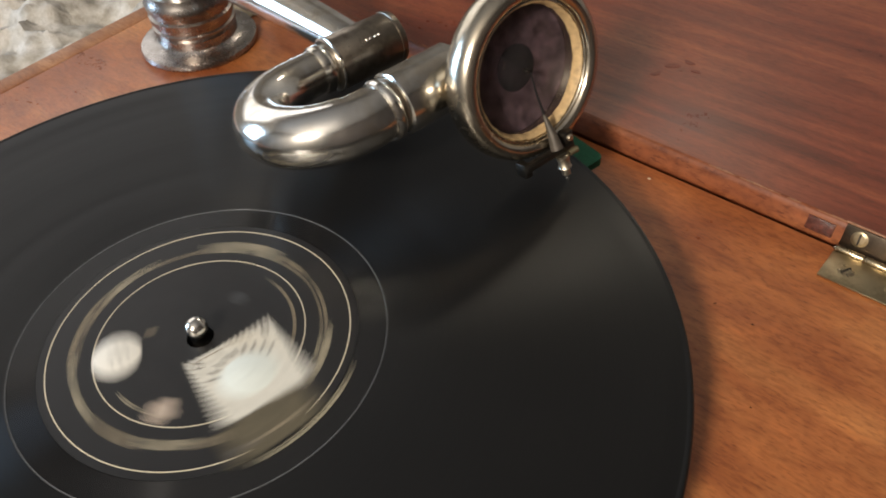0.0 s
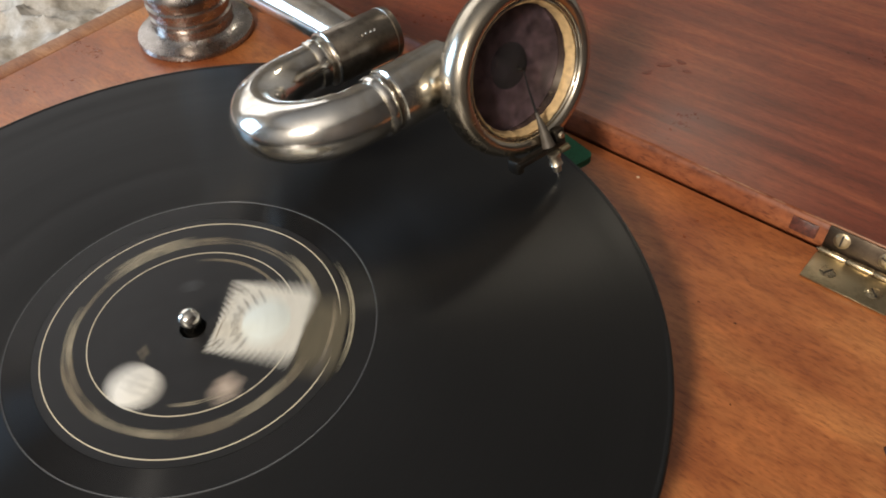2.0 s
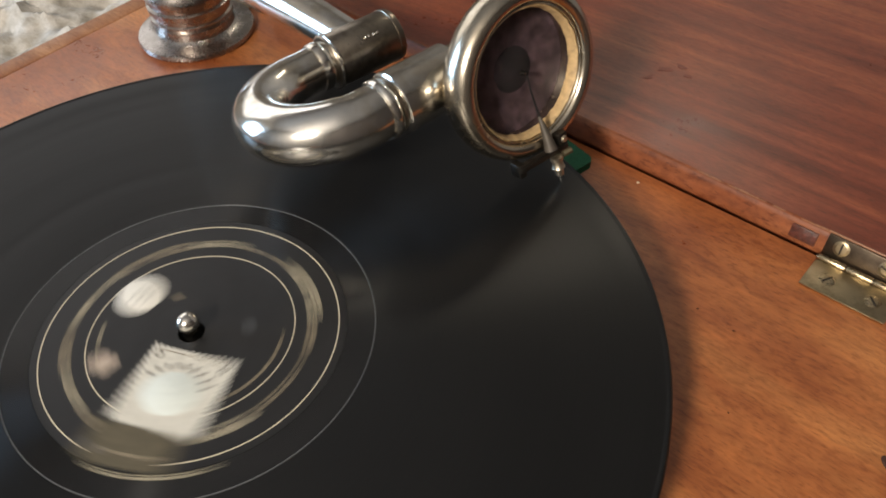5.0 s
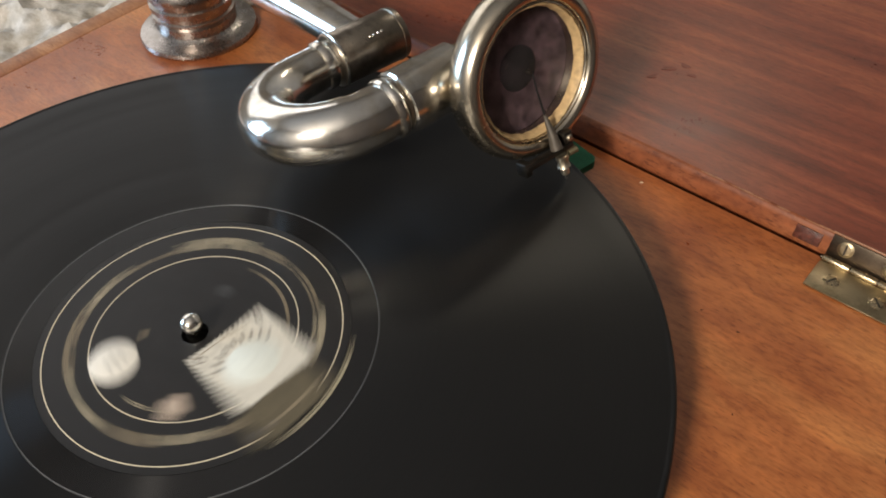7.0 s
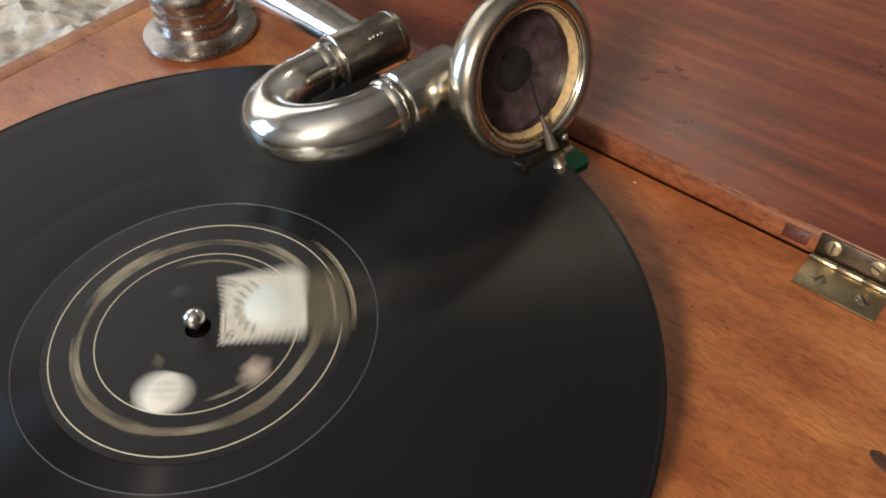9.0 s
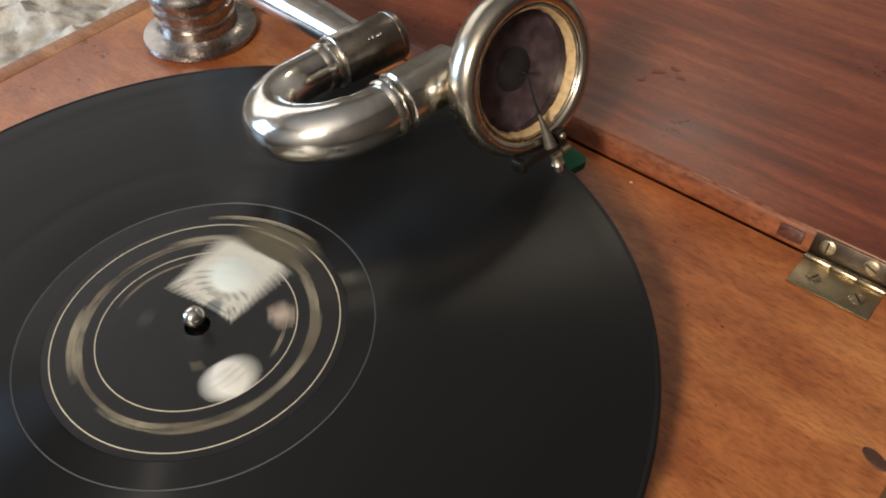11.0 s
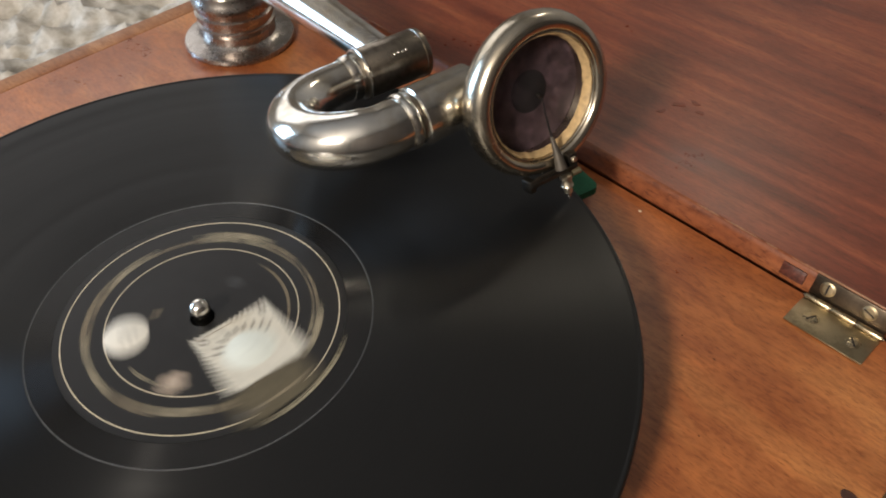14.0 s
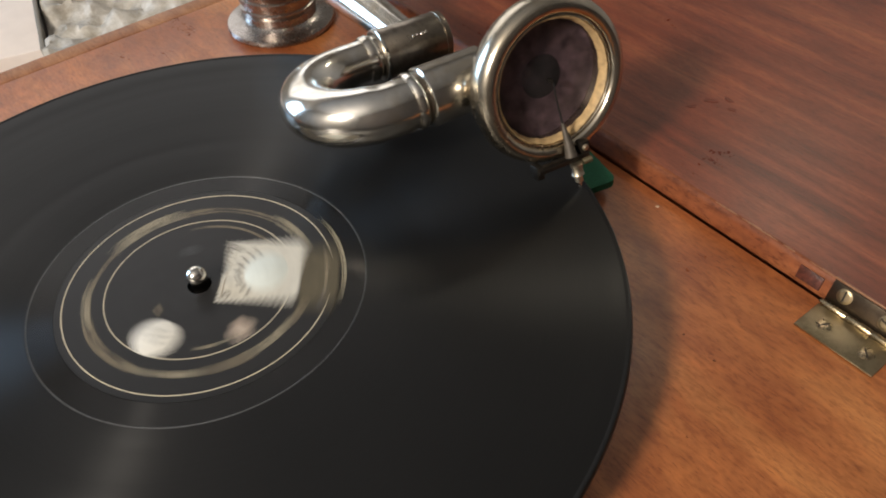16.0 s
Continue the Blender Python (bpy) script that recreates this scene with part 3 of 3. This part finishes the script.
def tone_arm():
    start, end = Vector((PIVOT[0], PIVOT[1], 0.0235)), P1 + D * 0.0165 + Vector((-0.002, 0, 0.0))
    along = (end - start).normalized()
    pts, rad = [], []
    for p, r in ((start - Vector((0, 0, 0.0168)), 0.0135), (start - Vector((0, 0, 0.006)), 0.0134), (start + along * 0.003 - Vector((0, 0, 0.001)), 0.0118), (start + along * 0.012, 0.0098)):
        pts.append(local(p)), rad.append(r)
    for k in range(1, 11):
        f = k / 10
        pts.append(local(start + along * 0.012 + (end - start - along * 0.012) * f)), rad.append(0.0100 + (0.0060 - 0.0100) * f)
    arm = part("tone_arm", tube(pts, rad, 48), NICKEL, gramophone, "tapered nickel-plated tone arm tube", m=pose(PIVOT[0], PIVOT[1], 0))
    # swivel joint across the arm's end
    DC = (D + Vector((0.46, -0.55, -0.69)) * 0.055).normalized()
    a, b = P1 + DC * 0.0025, P1 + DC * 0.0285
    part("swivel_joint", tube([local(a), local(a + DC * 0.0006), local(b - DC * 0.0012), local(b - DC * 0.0003), local(b), local(b + DC * 0.0001)],
                              [0.0082, 0.0087, 0.0087, 0.0085, 0.0080, 0.0066], 56), DULL, arm, "dull dark cylindrical swivel joint")
    part("end_bead", ring(b - DC * 0.0022, DC, 0.0080, 0.0089, 0.0005), DULL, arm)
    part("joint_bead", ring(a + DC * 0.0010, DC, 0.0080, 0.0091, 0.0006), NICKEL, arm)
    for s in (0.0152, 0.0184):
        c = P1 + DC * s
        up = Vector((0.58, -0.30, 0.75))
        up = (up - D * up.dot(D)).normalized()
        bm = bmesh.new()
        for dx in (-0.0007, 0.0007):
            t = bmesh.ops.create_icosphere(bm, subdivisions=1, radius=0.0007, matrix=Matrix.Translation(local(c + D * dx + up * 0.0087)))
        part("punch_mark", bm, NICKEL, arm)
    # gooseneck: leg, half turn, leg
    e = P2 - P1
    e = e - D * e.dot(D)
    rad_u = e.length / 2
    e.normalize()
    centre = (P1 + P2) / 2 - D * U_BACK
    pts = [P1 + D * 0.004, P1 - D * 0.002]
    for k in range(33):
        a = math.pi * k / 32
        pts.append(centre - e * rad_u * math.cos(a) - D * (rad_u + 0.0016) * math.sin(a))
    pts += [P2 + D * 0.002, P2 + D * 0.006]
    rads = [0.0070] * 2 + [0.0072 + 0.0016 * math.sin(math.pi * min(k, 20) / 40) - (0.0004 if k > 28 else 0) for k in range(33)] + [0.0076] * 2
    part("gooseneck", tube([local(p) for p in pts], rads, 48), NICKEL, arm, "polished nickel gooseneck bend")
    part("collar", ring(P1 - D * 0.0005, D, 0.0066, 0.0078, 0.0018), NICKEL, arm)
    part("collar", ring(P2 - D * 0.0008, D, 0.0074, 0.0091, 0.0014), NICKEL, arm)
    part("joint_ring", ring(P2 + D * 0.0018, D, 0.0070, 0.0084, 0.0006), DULL, arm)
    leg = Vector((0.17, 0.985, 0.02)).normalized()
    q0, q1 = P2 + leg * 0.0022, P2 + leg * 0.0245
    part("leg_sleeve", tube([local(q0), local(q0 + leg * 0.0006), local(q1 - leg * 0.0006), local(q1)], [0.0088, 0.0096, 0.0094, 0.0084], 48), NICKEL, arm)
    back = BOX_C - BOX_N * 0.0055
    q2 = P2 + leg * 0.0400
    part("elbow", tube([local(q1 - leg * 0.001), local(q1 + leg * 0.002), local(q2 - leg * 0.003), local(q2 - leg * 0.001), local(q2)], [0.0074, 0.0074, 0.0072, 0.0064, 0.0040], 40), OLIVE, arm, "olive tarnished elbow behind the sound box")
    part("sound_box_stem", tube([local(q2 - leg * 0.0055), local(back)], [0.0052, 0.0052], 32), OLIVE, arm)

    # sound box
    m = aim(local(BOX_C), BOX_N)
    body = [(0, -0.0066), (0.018, -0.0066), (0.0238, -0.0058), (0.0254, -0.0040), (0.0261, -0.0016), (0.0262, 0.0006), (0.0258, 0.0026), (0.0249, 0.0043),
            (0.0236, 0.0052), (0.0224, 0.0053), (0.0213, 0.0048), (0.0207, 0.0041), (0.0206, 0.0034), (0.0204, 0.0034), (0.0203, 0.0038), (0.0200, 0.0039), (0.0197, 0.0034),
            (0.0196, 0.0026), (0.0196, -0.0050), (0.0, -0.0050)]
    part("sound_box", lathe(body, 112), WORN, arm, "round worn nickel sound box", m=m)
    gasket = [(0.0196, 0.0032), (0.0194, 0.0034), (0.0190, 0.0029), (0.0187, 0.0018), (0.0185, 0.0006), (0.0186, 0.0000), (0.0196, -0.0002)]
    bm = lathe(gasket, 140, closed=True)
    for v in bm.verts:
        v.co += 0.00034 * noise.noise_vector(v.co * 700)
    part("gasket", bm, CREAM, arm, "yellowed rubber gasket", m=m)
    part("back_plate", lathe([(0.0, -0.0040), (0.0195, -0.0040), (0.0195, -0.0048), (0, -0.0048)], 72), MOTTLE, arm, "dark mottled back plate", m=m)
    # A flat black disc paints the depth of the opening behind the mica.
    part("throat_shade", lathe([(0.0, -0.0037), (0.0066, -0.0037), (0.0071, -0.0041), (0, -0.0041)], 48), HUB, arm, "black disc that stands for the shaded opening into the arm", m=m)
    pane = part("diaphragm", lathe([(0.0, 0.0001), (0.0188, 0.0001), (0.0188, -0.0001), (0, -0.0001)], 72), MICA, arm, "thin see-through mica diaphragm", m=m)
    pane.visible_shadow = False
    part("centre_stud", lathe([(0.0, 0.0020), (0.0004, 0.0019), (0.0006, 0.0012), (0.0007, 0.0002)], 20), STEEL, arm, m=m)
    # stylus bar from the stud down over the rim, then the pivot bar and chuck
    inv = m.inverted()
    tip = inv @ local(TIP)
    part("stylus_wire", tube([(0.0008, 0.0, 0.0014), (0.0009, -0.006, 0.0022), (0.0010, -0.0140, 0.0044)], [0.00025, 0.0003, 0.0004], 10), HUB, arm, "thin dark stylus wire", m=m)
    bar = [(0.0010, -0.0135, 0.0042), (0.0010, -0.0165, 0.0054), (0.0010, -0.0195, 0.0066), (0.0010, -0.0238, 0.0078)]
    part("stylus_bar", tube(bar, [0.0005, 0.0010, 0.0014, 0.0021], 14), DULLSTEEL, arm, "tapered brownish steel stylus bar", m=m)
    part("pivot_bar", box(-0.0112, 0.0078, -0.0262, -0.0243, 0.0052, 0.0080, 0.0004), STEEL, arm, "dark pivot bar", m=m)
    part("pivot_bar_top", box(-0.0112, 0.0016, -0.0243, -0.0238, 0.0060, 0.0076, 0.0002), BARSTEEL, arm, "lighter upper edge of the pivot bar", m=m)
    part("pivot_lug", box(0.0046, 0.0082, -0.0272, -0.0205, 0.0020, 0.0076, 0.0006), STEEL, arm, m=m)
    part("pivot_lug", box(-0.0116, -0.0090, -0.0280, -0.0236, 0.0030, 0.0076, 0.0005), STEEL, arm, m=m)
    part("pivot_screw", lathe([(0, 0.0009), (0.0008, 0.0008), (0.0011, 0.0003), (0.0011, 0.0)], 18), CHUCK, arm, m=m @ pose(0.0064, -0.0225, 0.0076))
    head = Vector((0.0022, -0.0262, 0.0082))
    way = (tip - head).normalized()
    s0, s1, s2 = head, head + way * ((tip - head).length * 0.42), head + way * ((tip - head).length * 0.72)
    part("needle_chuck", tube([s0, s0 + way * 0.0003, s0 + way * 0.0014, s0 + way * 0.0016, s1 - way * 0.0002, s1, s1 + way * 0.0002, s2 - way * 0.0004, s2],
                              [0.0014, 0.0020, 0.0020, 0.0016, 0.0019, 0.0021, 0.0014, 0.0013, 0.0008], 24), CHUCK, arm, "pale worn nickel needle chuck", m=m)
    part("thumb_screw", tube([s0 + Vector((0.002, 0, 0.001)), s0 + Vector((0.0048, 0.0004, 0.0016))], [0.0010, 0.0011], 16), OLIVE, arm, m=m)
    part("needle", tube([s2 - way * 0.001, s2 + way * 0.0012, tip - way * 0.0007, tip], [0.0006, 0.0006, 0.0005, 0.0002], 12), NICKEL, arm, "bright steel needle", m=m)
    return arm


U_BACK = 0.007
arm = tone_arm()

# ---- turntable and record ----


def turntable():
    ob = part("turntable", lathe([(0, -0.0150), (0.112, -0.0150), (0.1165, -0.0135), (0.1175, -0.0060), (0.1165, -0.0046), (0.004, -0.0046), (0.0, -0.0046)], 128), STEEL, gramophone, "dark felted turntable platter")
    part("spindle", lathe([(0.0, 0.0068), (0.0012, 0.0066), (0.0023, 0.0058), (0.0029, 0.0046), (0.0029, 0.0034), (0.0024, 0.0022), (0.0019, 0.0012), (0.0024, -0.0006), (0.0033, -0.0030), (0.0033, -0.0050)], 40), NICKEL, ob, "polished nickel spindle tip")
    return ob


platter = turntable()


def record():
    ob = part("record", lathe([(0.0036, -0.0022), (0.1235, -0.0022), (0.1248, -0.0018), (0.1250, -0.0010), (0.1248, -0.0003), (0.1245, 0.0001), (0.1240, 0.00018), (0.1236, 0.00004), (0.1233, -0.00004), (0.1230, 0.0),
                               (0.0492, 0.0), (0.0490, -0.0002), (0.0036, -0.0002)], 192), SHELLAC)
    tagged(ob, "black shellac record with paper label spinning on turntable", "record")
    # smooth rings
    part("run_out_ring", lathe([(0.0415, -0.0002), (0.0415, 0.0), (0.04865, 0.0), (0.04865, -0.0002)], 128, closed=True), WAX, ob, "smooth black run-out ring")
    part("groove_edge", lathe([(0.04875, -0.0002), (0.04880, 0.00005), (0.04900, 0.00005), (0.04905, -0.0002)], 160, closed=True), EDGEGLINT, ob, "thin groove edge with its glint painted grey")
    part("paper_label", lathe([(0.0036, -0.0002), (0.0036, 0.00005), (0.0414, 0.00005), (0.0414, -0.0002)], 128, closed=True), LABEL, ob, "black paper label")
    z0, z1 = 0.00005, 0.00012
    part("gold_ring", lathe([(0.03911, z0), (0.03911, z1), (0.03938, z1), (0.03938, z0)], 160, closed=True), GOLD, ob, "thin gold printed ring")
    part("gold_ring", lathe([(0.02731, z0), (0.02731, z1), (0.02756, z1), (0.02756, z0)], 160, closed=True), GOLD, ob, "thin gold printed ring")
    # the band of unreadable lettering between the rings, as bars
    rng = random.Random(5)

    def words(r0, r1, a0, a1, rows, mat, label=""):
        """A run of unreadable lettering: short bars of uneven height, one to three strokes to a letter."""
        bm = bmesh.new()
        lanes = [(lo, lo + rng.uniform(0.20, 0.46)) for lo in (rng.uniform(0.0, 0.25), rng.uniform(0.35, 0.5), rng.uniform(0.55, 0.75))[:max(2, rows)]]
        a = a0
        while a < a1:
            w = rng.choice((0.7, 1.1, 1.6, 2.2))
            for k, (lo, hi) in enumerate(lanes):
                if rows == 1 or rng.random() < 0.72:
                    shift = rng.uniform(-0.04, 0.04)
                    arc_plate(r0 + (r1 - r0) * max(0.0, lo + shift), r0 + (r1 - r0) * min(1.0, hi + shift), a, min(a + w, a1), z0, z1 + 0.000004 * k, bm=bm)
            a += w + rng.choice((0.3, 0.5, 1.0))
        part("label_print", bm, mat, ob, label)

    for r0, r1, a0, a1, rows, mat in ((0.0303, 0.0348, 36, 58, 2, DIMGOLD), (0.0306, 0.0341, 60, 84, 2, OLDGOLD), (0.0312, 0.0354, 86, 97, 1, DIMGOLD),
                                      (0.0304, 0.0350, 141, 166, 3, OLDGOLD), (0.0310, 0.0338, 170, 205, 2, DIMGOLD), (0.0303, 0.0344, 207, 222, 1, DIMGOLD),
                                      (0.0306, 0.0349, 226, 262, 3, OLDGOLD), (0.0303, 0.0336, 264, 290, 2, DIMGOLD), (0.0312, 0.0352, 293, 318, 2, OLDGOLD),
                                      (0.0305, 0.0343, 321, 356, 3, DIMGOLD), (0.0303, 0.0351, 358, 393, 2, OLDGOLD),
                                      (0.0416, 0.0432, 106, 146, 1, OLDGOLD), (0.0240, 0.0254, 160, 214, 1, DIMGOLD),
                                      (0.0236, 0.0252, 34, 52, 2, OLDGOLD), (0.0240, 0.0252, 55, 62, 1, OLDGOLD)):
        words(r0, r1, a0, a1, rows, mat)
    # small emblem, built as a few plates
    bm = bmesh.new()
    for cx, cy, r in ((0.0095, 0.0212, 0.0022), (0.0120, 0.0222, 0.0019), (0.0086, 0.0188, 0.0016), (0.0112, 0.0196, 0.0017)):
        outline([(cx + r * math.cos(q) * (1 + 0.15 * math.cos(3 * q)), cy + r * math.sin(q)) for q in (2 * math.pi * k / 18 for k in range(18))], z0, z1 + r * 0.01, bm)
    part("emblem", bm, PINKISH, ob, "small faded pinkish emblem")
    part("label_print", box(0.0110, 0.0142, -0.0060, -0.0052, z0, z1), DIMGOLD, ob)
    bm = lathe([(0, z1), (0.0022, z1), (0.0022, z0)], 24)
    part("worn_spot", bm, SCUFF, ob, "pale worn spot", m=pose(-0.0110, -0.0106, 0))
    # brown tax stamp under the large stamp
    turn = 21.5

    def stamp_outline(w, h, teeth):
        pts = []
        for (ax, ay), (bx, by) in (((-w, -h), (w, -h)), ((w, -h), (w, h)), ((w, h), (-w, h)), ((-w, h), (-w, -h))):
            n = teeth * 4
            nx_, ny_ = (by - ay), -(bx - ax)
            ln = math.hypot(nx_, ny_)
            for k in range(n):
                f = k / n
                d = -0.00035 if k % 4 in (1, 2) else 0.0003
                pts.append((ax + (bx - ax) * f + d * nx_ / ln, ay + (by - ay) * f + d * ny_ / ln))
        return pts

    st = part("stamp", outline(stamp_outline(0.0113, 0.0056, 12), 0.00012, 0.00020), BROWN, ob, "brown tax stamp stuck on the label", smooth=False, m=pose(-0.0152, 0.0318, 0, 0, 0, turn + 4))
    part("ink_spot", lathe([(0, 0.00026), (0.0011, 0.00026), (0.0012, 0.0002)], 18), INK, st, m=pose(0.0088, 0.0015, 0))
    part("ink_bar", box(-0.009, 0.005, -0.0004, 0.0004, 0.0002, 0.00024), DIMGOLD, st, m=pose(0, 0.002, 0))
    st = part("stamp", outline(stamp_outline(0.0121, 0.0117, 14), 0.00020, 0.00030), PAPER, ob, "cream perforated paper stamp with pale mint centre", smooth=False, m=pose(-0.0112, 0.0148, 0.00002, 0, 0, turn))
    part("stamp_centre", lathe([(0, 0.00034), (0.0074, 0.00034), (0.0075, 0.0003)], 48), PALE, st, "pale mint oval", m=pose(0.0004, 0.0012, 0) @ Matrix.Diagonal((1.0, 0.86, 1, 1)))
    for k in range(9):
        q = radians(205 + 16 * k)
        part("ink_bar", box(-0.0010, 0.0010, -0.0004, 0.0004, 0.0003, 0.00034), INK, st, m=pose(0.0004 + 0.0091 * math.cos(q), 0.0008 + 0.0080 * math.sin(q), 0, 0, 0, math.degrees(q)))
    for cx in (-0.0095, 0.0095):
        part("corner_ring", lathe([(0.0007, 0.0003), (0.0007, 0.00034), (0.0012, 0.00034), (0.0012, 0.0003)], 20, closed=True), INK, st, m=pose(cx, -0.0090, 0))
    part("frame_line", box(-0.0108, 0.0108, -0.0106, -0.0103, 0.0003, 0.00033), DIMGOLD, st)
    coin = part("sticker", lathe([(0, 0.00022), (0.0061, 0.00022), (0.0064, 0.0001), (0.0064, 0.00005)], 56), WHITE, ob, "round white paper sticker", m=pose(0.0214, 0, 0.00003))
    for dx, ends in ((-0.0026, (-0.0024, 0.0020)), (-0.0004, (-0.0034, 0.0032)), (0.0018, (-0.0018, 0.0026))):
        y = ends[0]
        while y < ends[1]:
            part("ink_bar", box(dx - 0.0004, dx + 0.0004, y, y + 0.0006, 0.00022, 0.00026, 0.0), PALEINK, coin, m=pose(0, 0, 0, 0, 0, 20))
            y += 0.0010
    return ob


disc = record()

# ---- what moves ----
# drift of the turning against a steady 482 degrees a second, by the second
DRIFT = [(0, 70.4), (0.5, 54.5), (1, 41.4), (1.5, 20.7), (2, -1.0), (2.5, -12.2), (3, -28.9), (3.5, -47.4), (4, -62.6), (4.2, -73.1),
         (6.3, -123.4), (6.5, -125.9), (7, -144.6), (7.5, -160.0), (8, -171.0), (8.5, -191.5), (9, -208.5), (9.2, -214.8),
         (11.3, -287.2), (11.5, -292.6), (12, -311.7), (12.5, -327.1), (13, -342.2), (13.6, -359.2), (14.4, -385.4), (14.5, -393.0), (16, -432.9)]


def turned(t):
    return 163.9 - 482.0 * t + float(np.interp(t, [a for a, _ in DRIFT], [b for _, b in DRIFT]))


def motions():
    steps = [i / 10 for i in range(161)]
    walk(disc, [(t, pose(0, 0, 0, 0, 0, turned(t))) for t in steps])
    walk(platter, [(t, pose(0, 0, 0, 0, 0, turned(t))) for t in steps])
    sweep = math.degrees(0.0338)
    walk(arm, [(t, pose(PIVOT[0], PIVOT[1], 0, 0, 0, sweep * t / 16)) for t in (0.0, 4.0, 8.0, 12.0, 16.0)])


motions()
